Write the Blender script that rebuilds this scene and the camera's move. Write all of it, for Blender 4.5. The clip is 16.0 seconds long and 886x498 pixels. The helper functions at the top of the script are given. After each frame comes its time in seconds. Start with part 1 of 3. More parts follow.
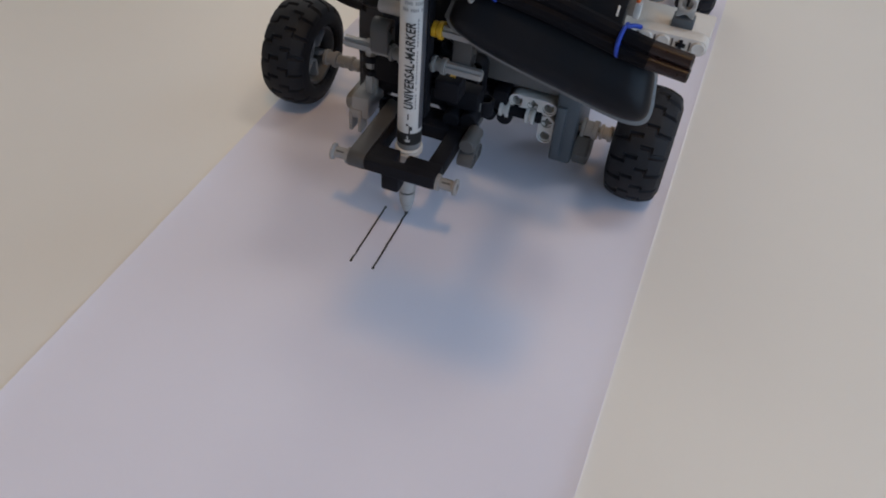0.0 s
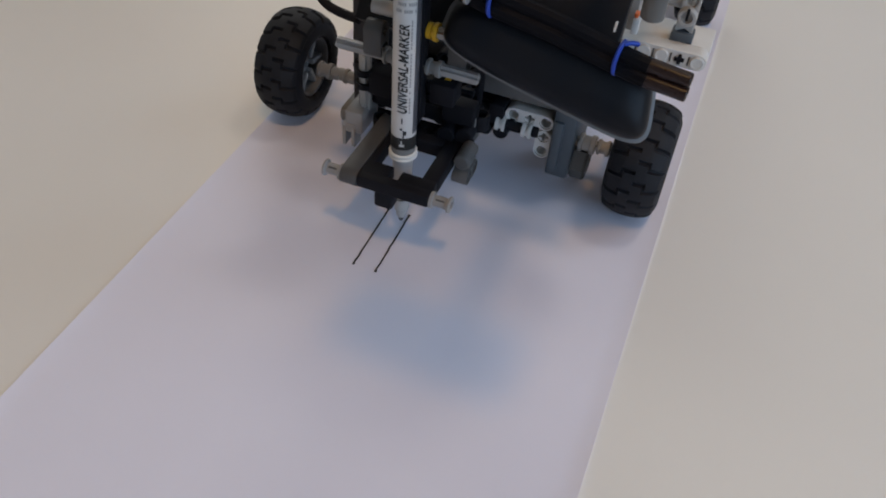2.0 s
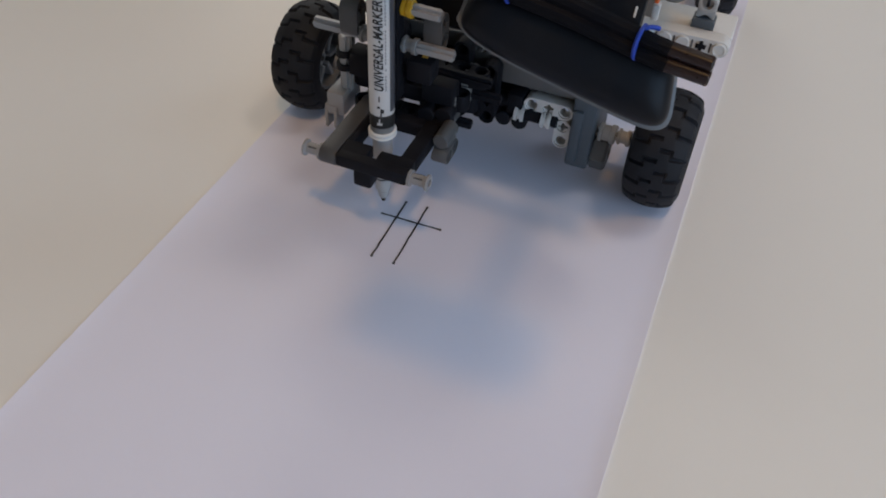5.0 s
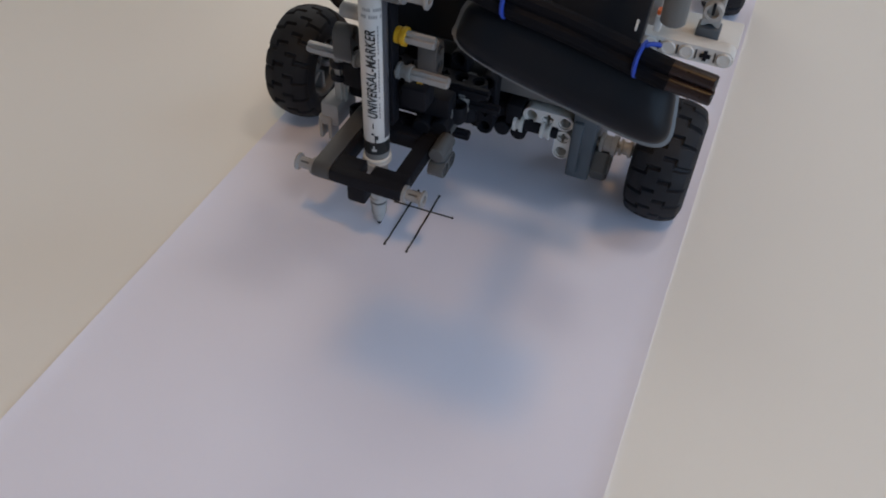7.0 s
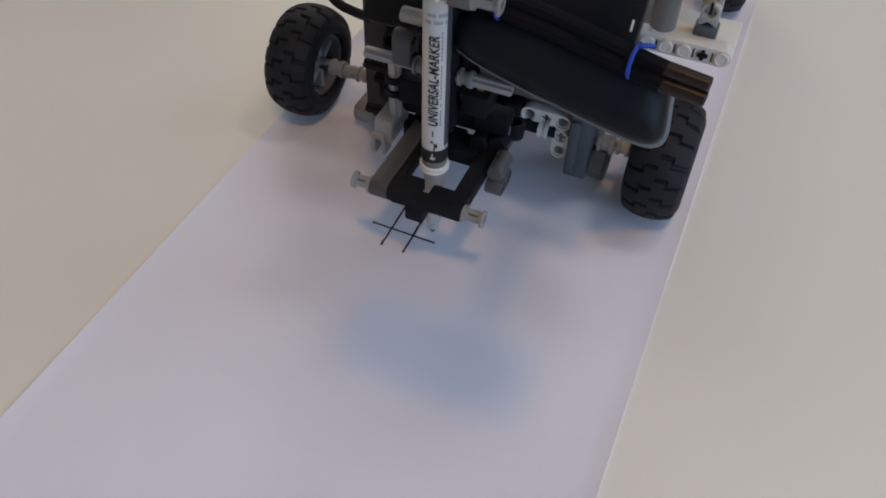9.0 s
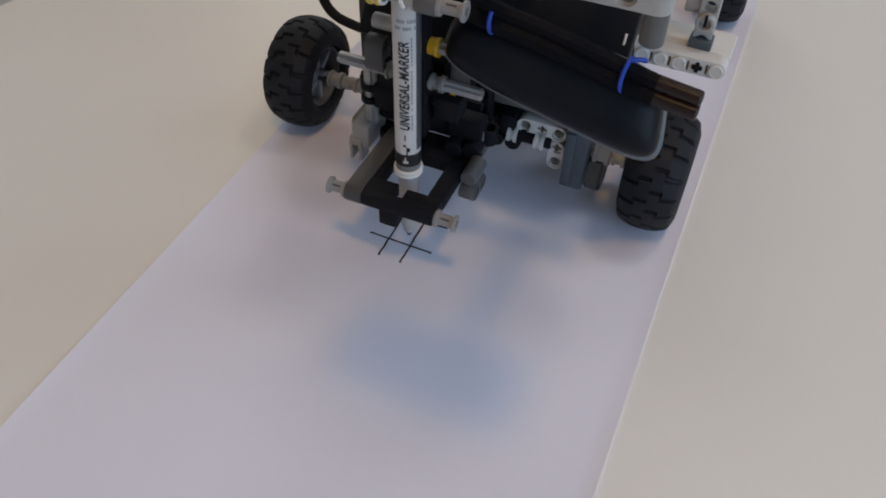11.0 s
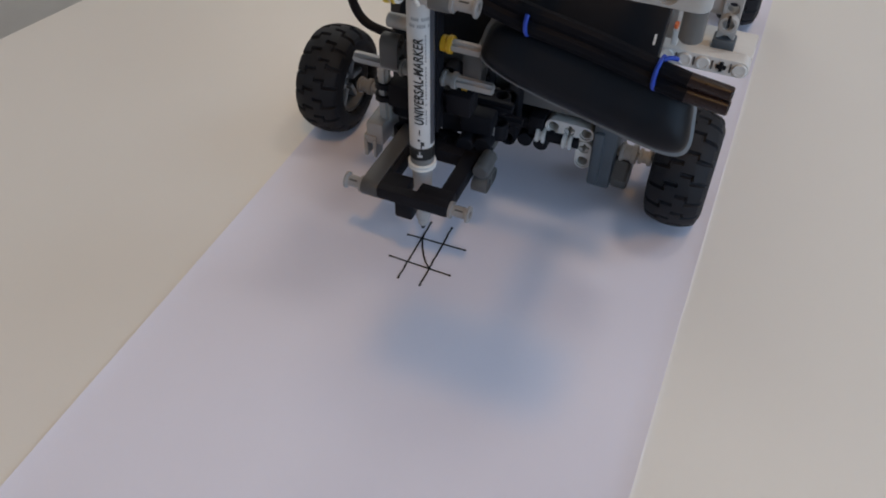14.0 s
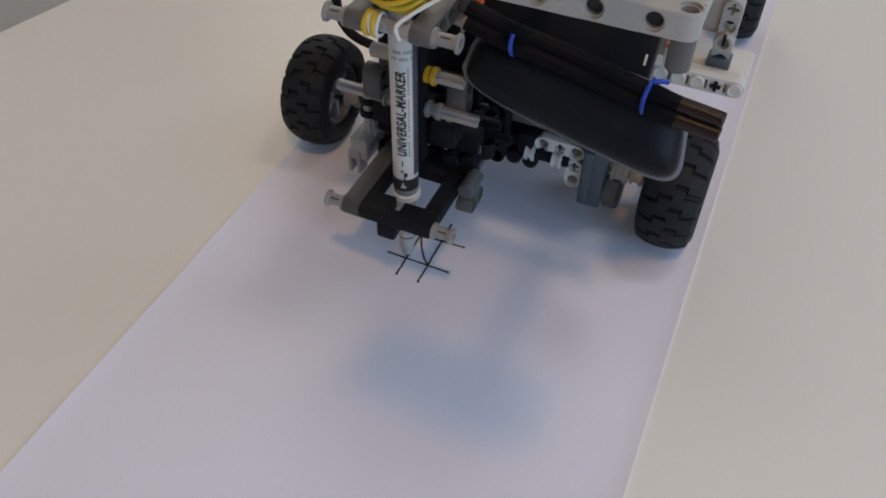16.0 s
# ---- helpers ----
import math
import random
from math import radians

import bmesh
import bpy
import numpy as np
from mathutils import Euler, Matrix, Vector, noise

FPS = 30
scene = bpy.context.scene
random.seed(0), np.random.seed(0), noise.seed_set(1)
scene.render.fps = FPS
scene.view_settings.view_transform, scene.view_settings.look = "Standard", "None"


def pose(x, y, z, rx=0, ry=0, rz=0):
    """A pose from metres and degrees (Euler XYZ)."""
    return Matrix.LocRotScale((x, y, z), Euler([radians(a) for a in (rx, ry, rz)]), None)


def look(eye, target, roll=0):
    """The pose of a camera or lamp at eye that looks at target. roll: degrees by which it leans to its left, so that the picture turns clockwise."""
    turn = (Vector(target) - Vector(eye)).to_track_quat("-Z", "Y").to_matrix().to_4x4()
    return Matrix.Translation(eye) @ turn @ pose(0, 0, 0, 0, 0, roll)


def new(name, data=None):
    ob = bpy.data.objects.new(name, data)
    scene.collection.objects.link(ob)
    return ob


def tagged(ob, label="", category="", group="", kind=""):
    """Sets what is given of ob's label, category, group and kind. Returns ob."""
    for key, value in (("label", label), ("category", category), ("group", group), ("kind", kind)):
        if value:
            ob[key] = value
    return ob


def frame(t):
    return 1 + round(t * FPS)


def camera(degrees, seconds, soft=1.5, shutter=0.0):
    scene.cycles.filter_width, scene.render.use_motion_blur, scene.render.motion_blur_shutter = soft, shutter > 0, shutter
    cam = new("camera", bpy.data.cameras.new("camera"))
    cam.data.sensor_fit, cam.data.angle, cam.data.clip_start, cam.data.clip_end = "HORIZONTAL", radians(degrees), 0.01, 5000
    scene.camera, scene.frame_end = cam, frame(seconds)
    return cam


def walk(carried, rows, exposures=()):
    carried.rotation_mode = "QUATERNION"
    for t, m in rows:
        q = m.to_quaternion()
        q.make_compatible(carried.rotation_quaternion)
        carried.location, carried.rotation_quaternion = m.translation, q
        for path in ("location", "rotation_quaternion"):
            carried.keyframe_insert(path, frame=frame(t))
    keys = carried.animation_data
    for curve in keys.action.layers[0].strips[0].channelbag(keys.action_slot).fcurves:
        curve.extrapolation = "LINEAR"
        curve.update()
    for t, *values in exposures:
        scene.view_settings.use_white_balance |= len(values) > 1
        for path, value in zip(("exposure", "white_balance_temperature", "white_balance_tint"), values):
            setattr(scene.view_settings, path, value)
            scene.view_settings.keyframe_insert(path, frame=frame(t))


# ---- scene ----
cam = camera(56.16, 16.0, soft=1.9)
walk(cam, [
    (0, pose(0.1178, -0.2301, 0.2656, 45.10, -3.33, 21.47)),
    (0.5, pose(0.1177, -0.2298, 0.2677, 45.25, -3.34, 21.24)),
    (1, pose(0.1164, -0.2319, 0.2616, 45.75, -3.37, 21.20)),
    (1.5, pose(0.1153, -0.2286, 0.2698, 44.89, -3.54, 21.50)),
    (2, pose(0.1167, -0.2298, 0.2669, 45.09, -3.39, 21.59)),
    (2.5, pose(0.1164, -0.2310, 0.2648, 45.11, -3.41, 21.54)),
    (3, pose(0.1130, -0.2300, 0.2657, 44.88, -3.49, 21.56)),
    (3.5, pose(0.1132, -0.2295, 0.2628, 45.10, -3.56, 21.73)),
    (4, pose(0.1162, -0.2291, 0.2612, 45.21, -2.99, 21.84)),
    (6.5, pose(0.1179, -0.2318, 0.2623, 44.22, -1.91, 22.69)),
    (7, pose(0.1162, -0.2315, 0.2661, 43.90, -1.82, 22.76)),
    (7.5, pose(0.1201, -0.2302, 0.2613, 44.03, -1.61, 23.06)),
    (8, pose(0.1171, -0.2285, 0.2667, 43.54, -1.96, 22.92)),
    (8.5, pose(0.1193, -0.2274, 0.2690, 43.49, -1.70, 23.09)),
    (9, pose(0.1202, -0.2279, 0.2693, 43.37, -1.42, 23.19)),
    (11.5, pose(0.1241, -0.2262, 0.2732, 43.92, -1.18, 23.49)),
    (12, pose(0.1217, -0.2280, 0.2713, 44.22, -1.11, 23.21)),
    (12.5, pose(0.1192, -0.2262, 0.2746, 44.00, -1.16, 23.48)),
    (13, pose(0.1134, -0.2270, 0.2754, 44.28, -0.91, 23.18)),
    (13.5, pose(0.1119, -0.2272, 0.2750, 44.51, -0.90, 22.81)),
    (14, pose(0.1153, -0.2256, 0.2757, 44.51, -0.42, 22.96)),
    (14.5, pose(0.1178, -0.2277, 0.2706, 44.93, -0.34, 22.84)),
    (15, pose(0.1172, -0.2256, 0.2773, 44.07, -0.52, 23.50)),
    (15.5, pose(0.1179, -0.2238, 0.2777, 44.08, -0.57, 23.69)),
    (16, pose(0.1172, -0.2254, 0.2757, 44.35, -0.82, 23.64)),
])

# ---- light ----
world = bpy.data.worlds.new("world")
scene.world = world
world.use_nodes = True
wn = world.node_tree
sky = wn.nodes.new("ShaderNodeTexSky")
sky.sky_type = 'NISHITA'
sky.sun_disc = False
sky.sun_elevation, sky.sun_rotation = radians(35), radians(70)
wn.links.new(sky.outputs[0], wn.nodes["Background"].inputs[0])
wn.nodes["Background"].inputs[1].default_value = 0.1


def area_lamp(name, m, sx, sy, watts, colour):
    d = bpy.data.lights.new(name, 'AREA')
    d.shape, d.size, d.size_y, d.energy, d.color = 'RECTANGLE', sx, sy, watts, colour
    ob = new(name, d)
    ob.matrix_world = m
    return ob


area_lamp("ceiling_lamp", look((0.36, -0.65, 1.85), (0.0, 0.0, 0.0)), 0.13, 0.13, 6.6, (1.0, 0.58, 0.22))
area_lamp("second_ceiling_lamp", look((0.52, 0.58, 1.85), (0.0, 0.0, 0.0)), 0.30, 0.30, 4.3, (1.0, 0.90, 0.80))
area_lamp("high_window_light", look((1.76, 1.30, 1.68), (0.0, 0.0, 0.0)), 0.8, 0.8, 10.0, (0.60, 0.77, 1.0))
area_lamp("east_window_light", look((1.76, -0.95, 0.75), (0.0, 0.0, 0.0)), 1.8, 1.3, 20.0, (0.46, 0.69, 1.0))
area_lamp("north_window_light", look((-1.35, 2.36, 1.52), (0.0, 0.0, 0.0)), 1.4, 0.85, 11.5, (1.0, 0.95, 0.87))

# ---- materials ----


def material(name, colour, rough=0.4, metal=0.0, vary=0.06, scale=300.0, bump=0.03, coat=0.0, fine=4000.0, spec=0.5):
    """Plastic, rubber, paper and paint: a base colour with faint uneven tone at one size and fine relief at another."""
    m = bpy.data.materials.new(name)
    m.use_nodes = True
    n, k = m.node_tree.nodes, m.node_tree.links
    b = n["Principled BSDF"]
    co = n.new("ShaderNodeTexCoord")
    big = n.new("ShaderNodeTexNoise")
    big.inputs["Scale"].default_value = scale
    big.inputs["Detail"].default_value = 5
    k.new(co.outputs["Object"], big.inputs["Vector"])
    mix = n.new("ShaderNodeMix")
    mix.data_type = 'RGBA'
    mix.inputs["A"].default_value = (*[c * (1 - vary) for c in colour], 1)
    mix.inputs["B"].default_value = (*[min(1, c * (1 + vary)) for c in colour], 1)
    k.new(big.outputs["Fac"], mix.inputs["Factor"])
    k.new(mix.outputs["Result"], b.inputs["Base Color"])
    ramp = n.new("ShaderNodeMapRange")
    ramp.inputs["To Min"].default_value = max(0.02, rough - 0.08)
    ramp.inputs["To Max"].default_value = min(1, rough + 0.08)
    k.new(big.outputs["Fac"], ramp.inputs["Value"])
    k.new(ramp.outputs["Result"], b.inputs["Roughness"])
    b.inputs["Metallic"].default_value = metal
    b.inputs["Coat Weight"].default_value = coat
    b.inputs["Specular IOR Level"].default_value = spec
    if bump:
        small = n.new("ShaderNodeTexNoise")
        small.inputs["Scale"].default_value = fine
        k.new(co.outputs["Object"], small.inputs["Vector"])
        bp = n.new("ShaderNodeBump")
        bp.inputs["Strength"].default_value = bump
        bp.inputs["Distance"].default_value = 0.0003
        k.new(small.outputs["Fac"], bp.inputs["Height"])
        k.new(bp.outputs["Normal"], b.inputs["Normal"])
    return m


WHITE = material("white_plastic", (0.60, 0.58, 0.55), 0.34)
LIGHT = material("light_grey_plastic", (0.37, 0.355, 0.34), 0.36)
MID = material("mid_grey_plastic", (0.20, 0.195, 0.19), 0.42)
CHARCOAL = material("black_grey_plastic", (0.030, 0.030, 0.033), 0.5, spec=0.25)
DARK = material("dark_grey_plastic", (0.066, 0.063, 0.062), 0.45, spec=0.35)
MIDDARK = material("worn_grey_plastic", (0.105, 0.103, 0.10), 0.45, spec=0.4)
CONNECTOR = material("charcoal_plastic", (0.085, 0.083, 0.082), 0.45, spec=0.4)
SLATE = material("slate_grey_plastic", (0.072, 0.086, 0.10), 0.45, spec=0.35)
BLACK = material("black_plastic", (0.011, 0.011, 0.014), 0.55, spec=0.09)
SHELL = material("satin_black_shell", (0.007, 0.008, 0.011), 0.38, vary=0.1, scale=60, bump=0.05, spec=0.15)
RIMGREY = material("grey_soft_rim", (0.16, 0.16, 0.165), 0.5)
RUBBER = material("tyre_rubber", (0.009, 0.010, 0.014), 0.65, vary=0.3, scale=120, bump=0.15, fine=2500, spec=0.3)
YELLOW = material("yellow_plastic", (0.60, 0.41, 0.025), 0.35)
PIN = material("worn_light_grey_plastic", (0.27, 0.258, 0.25), 0.36)
AMBER = material("amber_plastic", (0.66, 0.36, 0.02), 0.35)
RIM = material("dark_rim_plastic", (0.10, 0.102, 0.108), 0.42)
BLUE = material("blue_band", (0.012, 0.05, 0.38), 0.5)
ORANGE = material("orange_plastic", (0.75, 0.14, 0.03), 0.4)
ELASTIC = material("white_elastic", (0.72, 0.70, 0.66), 0.7)
BROWN = material("brown_black_wire", (0.017, 0.008, 0.007), 0.30, spec=0.35)
AXLEGREY = material("dull_grey_plastic", (0.24, 0.245, 0.255), 0.4)
WIREBLACK = material("matt_black_wire", (0.004, 0.004, 0.006), 0.6, spec=0.10)
FRAME = material("pale_warm_grey_plastic", (0.37, 0.355, 0.335), 0.38)
BARREL = material("marker_barrel", (0.53, 0.515, 0.50), 0.34, vary=0.03, coat=0.3)
NIB = material("marker_nib", (0.02, 0.02, 0.02), 0.8)
PRINT = material("black_print", (0.012, 0.012, 0.012), 0.5, bump=0)
DARKSTRIPE = material("dark_grey_stripe", (0.07, 0.07, 0.08), 0.4, bump=0)
PALEPRINT = material("grey_print", (0.25, 0.25, 0.25), 0.5, bump=0)
INK = material("black_ink", (0.008, 0.008, 0.012), 0.55, bump=0)
STEEL = material("grey_axle", (0.33, 0.33, 0.34), 0.28, metal=0.15)
PAPER = material("plotter_paper", (0.705, 0.695, 0.79), 0.85, vary=0.02, scale=25, bump=0.12, fine=1800)
TABLE = material("table_laminate", (0.74, 0.718, 0.675), 0.37, vary=0.025, scale=9, bump=0.05, fine=900)
PAINT = material("wall_paint", (0.72, 0.70, 0.67), 0.9, scale=4, fine=300)
FLOOR = material("floor_lino", (0.50, 0.49, 0.47), 0.6, vary=0.15, scale=8, fine=200)

# ---- mesh helpers (millimetres) ----
MM = 0.001


def part(name, bm, mat, parent=None, label="", at=None, sharp=32):
    """Link a bmesh, drawn in millimetres, as one mesh object under its thing."""
    bmesh.ops.remove_doubles(bm, verts=bm.verts, dist=0.0004)
    bmesh.ops.recalc_face_normals(bm, faces=bm.faces)
    bmesh.ops.scale(bm, vec=(MM, MM, MM), verts=bm.verts)
    me = bpy.data.meshes.new(name)
    bm.to_mesh(me)
    bm.free()
    for p in me.polygons:
        p.use_smooth = True
    me.set_sharp_from_angle(angle=radians(sharp))
    me.materials.append(mat)
    ob = new(name, me)
    if parent:
        ob.parent = parent
    if at is not None:
        ob.matrix_basis = at
    if label:
        ob["label"] = label
    return ob


def frame_to(p0, p1):
    a, b = Vector(p0), Vector(p1)
    q = (b - a).to_track_quat('Z', 'Y')
    return Matrix.Translation(a) @ q.to_matrix().to_4x4(), (b - a).length


def rbox(bm, lo, hi, bev=0.6, m=None, seg=2):
    """A box between two corners with rounded edges."""
    lo, hi = Vector(lo), Vector(hi)
    r = bmesh.ops.create_cube(bm, size=1)
    vs = r["verts"]
    for v in vs:
        v.co = Vector([(lo[i] + hi[i]) / 2 + v.co[i] * (hi[i] - lo[i]) for i in range(3)])
    if bev:
        es = list({e for v in vs for e in v.link_edges})
        g = bmesh.ops.bevel(bm, geom=es, offset=bev, segments=seg, affect='EDGES', profile=0.5)
        vs = list({v for f in g["faces"] for v in f.verts} | {v for v in vs if v.is_valid})
    if m is not None:
        bmesh.ops.transform(bm, matrix=m, verts=vs)
    return bm


def lathe(bm, p0, p1, profile, seg=20):
    """Turn a profile of (distance along p0-p1, radius) round the line; ends closed."""
    m, _ = frame_to(p0, p1)
    rings = []
    for d, r in profile:
        rings.append([bm.verts.new(m @ Vector((r * math.cos(2 * math.pi * i / seg), r * math.sin(2 * math.pi * i / seg), d)))
                      for i in range(seg)])
    for a, b in zip(rings, rings[1:]):
        for i in range(seg):
            bm.faces.new((a[i], a[(i + 1) % seg], b[(i + 1) % seg], b[i]))
    if profile[0] != profile[-1]:
        bm.faces.new(rings[0][::-1])
        bm.faces.new(rings[-1])
    return bm


def rod(bm, p0, p1, r, bev=0.4, seg=16):
    n = (Vector(p1) - Vector(p0)).length
    return lathe(bm, p0, p1, [(0, r - bev), (bev, r), (n - bev, r), (n, r - bev)], seg)


def axle(bm, p0, p1, r=2.35, w=0.95, bev=0.5):
    """A cross-section axle with slightly tapered ends."""
    m, n = frame_to(p0, p1)
    cross = [(w, w), (w, r), (-w, r), (-w, w), (-r, w), (-r, -w), (-w, -w), (-w, -r), (w, -r), (w, -w), (r, -w), (r, w)]
    rings = []
    for d, s in ((0, 0.8), (bev, 1), (n - bev, 1), (n, 0.8)):
        rings.append([bm.verts.new(m @ Vector((x * s, y * s, d))) for x, y in cross])
    for a, b in zip(rings, rings[1:]):
        for i in range(12):
            bm.faces.new((a[i], a[(i + 1) % 12], b[(i + 1) % 12], b[i]))
    bm.faces.new(rings[0][::-1])
    bm.faces.new(rings[-1])
    return bm


def bush(bm, p0, p1, r=3.7):
    """A flanged bush: two collars and a waist."""
    n = (Vector(p1) - Vector(p0)).length
    return lathe(bm, p0, p1, [(0, 2.5), (0, r - 0.3), (0.3, r), (n * 0.22, r), (n * 0.26, r - 0.9), (n * 0.66, r - 0.9),
                              (n * 0.70, r), (n - 0.3, r), (n, r - 0.3), (n, 2.5), (n - 2.2, 2.4), (n - 2.2, 0.3)], 18)


def stud_pin(bm, p0, p1, r=2.45):
    """A pin's free end with its collar, waist and flared lip."""
    n = (Vector(p1) - Vector(p0)).length
    return lathe(bm, p0, p1, [(0, r), (0, r + 1.2), (1.2, r + 1.2), (1.4, r), (n - 1.6, r), (n - 1.1, r + 1.2), (n - 0.2, r + 1.25),
                              (n, r + 0.9), (n, r - 0.7), (n - 2.5, r - 0.8), (n - 2.5, 0.2)], 18)


def tube(bm, pts, r, seg=8, closed=False, sub=6):
    """A round cord along a smooth line through the points."""
    P = [Vector(p) for p in pts]
    n = len(P)
    line = []
    for i in range(n if closed else n - 1):
        a, b, c, d = (P[(i + j) % n] if closed else P[min(max(i + j, 0), n - 1)] for j in (-1, 0, 1, 2))
        for s in range(sub):
            t = s / sub
            line.append(0.5 * (2 * b + (c - a) * t + (2 * a - 5 * b + 4 * c - d) * t * t + (3 * b - a - 3 * c + d) * t ** 3))
    if not closed:
        line.append(P[-1])
    rings, up = [], Vector((0.13, 0.31, 0.94))
    k = len(line)
    for i in range(k):
        t = (line[(i + 1) % k] - line[i - 1]) if closed else line[min(i + 1, k - 1)] - line[max(i - 1, 0)]
        t.normalize()
        u = (up - t * up.dot(t)).normalized()
        up = u
        w = t.cross(u)
        rings.append([bm.verts.new(line[i] + r * (u * math.cos(2 * math.pi * j / seg) + w * math.sin(2 * math.pi * j / seg)))
                      for j in range(seg)])
    for i in range(k if closed else k - 1):
        a, b = rings[i], rings[(i + 1) % k]
        for j in range(seg):
            bm.faces.new((a[j], a[(j + 1) % seg], b[(j + 1) % seg], b[j]))
    if not closed:
        bm.faces.new(rings[0][::-1])
        bm.faces.new(rings[-1])
    return bm


def beam(bm, n, m, kinds="", thick=7.8, pitch=8.0):
    """A studless building beam of n holes: its length along local x, its holes along local z, the first hole at the origin.
    kinds: a letter a hole, o round, x cross, w a shallow pocket."""
    seg, h, R = 24, pitch / 2, thick / 2
    for c in range(n):
        kind = kinds[c] if c < len(kinds) else "o"
        left, right = c == 0, c == n - 1
        rim, hole, cs, skip = [], [], [], []
        for i in range(seg):
            a = 2 * math.pi * i / seg
            ca, sa = math.cos(a), math.sin(a)
            if (ca > 1e-6 and right) or (ca < -1e-6 and left):
                x, y, s = h * ca, h * sa, False
            elif abs(ca) > abs(sa) - 1e-6:
                x, y, s = math.copysign(pitch / 2, ca), pitch / 2 * sa / abs(ca), True
                y = max(-h, min(h, y))
            else:
                x, y, s = h * ca / abs(sa), math.copysign(h, sa), False
                x = max(-pitch / 2, min(pitch / 2, x))
            rim.append((c * pitch + x, y))
            near = abs(((math.degrees(a) + 45) % 90) - 45)
            r = 2.45 if kind == "o" or near < 22 else 1.35
            hole.append((c * pitch + r * ca, r * sa))
            q = 3.1 if kind == "o" else r
            if kind == "w":
                r, q = 0.2, 2.7
            cs.append((c * pitch + q * ca, q * sa))
            skip.append(s)
        sets = [(rim, R - 0.35, 1.0), (rim, R, 0.955), (cs, R, 1), (cs, R - 0.9, 1), (hole, R - 0.9, 1)]
        loops = []
        for pts, z, s in sets + [(p, -z, s) for p, z, s in sets[::-1]]:
            loops.append([bm.verts.new(m @ Vector((c * pitch + (x - c * pitch) * (s if not k else 1), y * s, z)))
                          for (x, y), k in zip(pts, skip)])
        loops.append(loops[0])
        for li, (a, b) in enumerate(zip(loops, loops[1:])):
            for i in range(seg):
                j = (i + 1) % seg
                if li == len(loops) - 2 and skip[i] and skip[j]:
                    continue
                bm.faces.new((a[i], a[j], b[j], b[i]))
    return bm


def along(x, y, z, axis, hole):
    """The pose of a beam whose length runs along one world axis and whose holes run along another."""
    ax = {"x": Vector((1, 0, 0)), "y": Vector((0, 1, 0)), "z": Vector((0, 0, 1)), "-y": Vector((0, -1, 0)), "-z": Vector((0, 0, -1)),
          "-x": Vector((-1, 0, 0))}
    a, c = ax[axis], ax[hole]
    b = c.cross(a)
    m = Matrix((a, b, c)).transposed().to_4x4()
    m.translation = (x, y, z)
    return m


def one(fn, *args, **kw):
    bm = bmesh.new()
    fn(bm, *args, **kw)
    return bm


# ---- the place ----
def slab(name, lo, hi, mat, label, bev=0.0, kind="structure", category=""):
    ob = part(name, one(rbox, lo, hi, bev), mat, None)
    return tagged(ob, label, category, "", kind)


def build_room():
    slab("floor", (-2600, -2600, -790), (2600, 2600, -740), FLOOR, "dull grey-brown floor far below the table")
    slab("ceiling", (-2600, -2600, 2150), (2600, 2600, 2200), PAINT, "plain white painted ceiling")
    slab("wall_south", (-2600, -2600, -740), (1800, -2500, 2150), PAINT, "plain off-white wall")
    slab("wall_west", (-2600, -2500, -740), (-2500, 2400, 2150), PAINT, "plain off-white wall")
    bm = bmesh.new()
    for lo, hi in (((-2600, 2400, -740), (-2110, 2520, 2150)), ((-590, 2400, -740), (1800, 2520, 2150)),
                   ((-2110, 2400, -740), (-590, 2520, 1050)), ((-2110, 2400, 2000), (-590, 2520, 2150))):
        rbox(bm, lo, hi, 0)
    tagged(part("wall_north", bm, PAINT), "plain off-white wall with a wide window opening", "", "", "structure")
    bm = bmesh.new()
    for lo, hi in (((1800, -2600, -740), (1900, -1880, 2150)), ((1800, -20, -740), (1900, 860, 2150)), ((1800, 1740, -740), (1900, 2520, 2150)),
                   ((1800, -1880, -740), (1900, -20, 60)), ((1800, -1880, 1440), (1900, -20, 2150)),
                   ((1800, 860, -740), (1900, 1740, 1220)), ((1800, 860, 2110), (1900, 1740, 2150))):
        rbox(bm, lo, hi, 0)
    tagged(part("wall_east", bm, PAINT), "plain off-white wall with two wide window openings", "", "", "structure")
    # the table top, its far-left edge running askew to the paper
    bm = bmesh.new()
    a = Vector((-331.0, 0.0, 0))
    d = Vector((0.238, 0.971, 0))
    near, far = a - d * 700, a + d * 1300
    pts = [near, far, Vector((1150, far.y - 60, 0)), Vector((1150, near.y - 100, 0))]
    top = [bm.verts.new((p.x, p.y, 0)) for p in pts]
    low = [bm.verts.new((p.x, p.y, -26)) for p in pts]
    bm.faces.new(top)
    bm.faces.new(low[::-1])
    for i in range(4):
        bm.faces.new((top[i], low[i], low[(i + 1) % 4], top[(i + 1) % 4]))
    bmesh.ops.bevel(bm, geom=list(bm.edges), offset=2.0, segments=3, affect='EDGES', profile=0.5)
    table = new("table")
    tagged(table, "cream-white laminate table with a smooth, slightly glossy top", "table")
    part("tabletop", bm, TABLE, table)
    for x, y in ((-230, -500), (-60, 1000), (1060, -600), (1060, 1000)):
        part("table_leg", one(rbox, (x, y, -740), (x + 50, y + 50, -26), 3), DARK, table)


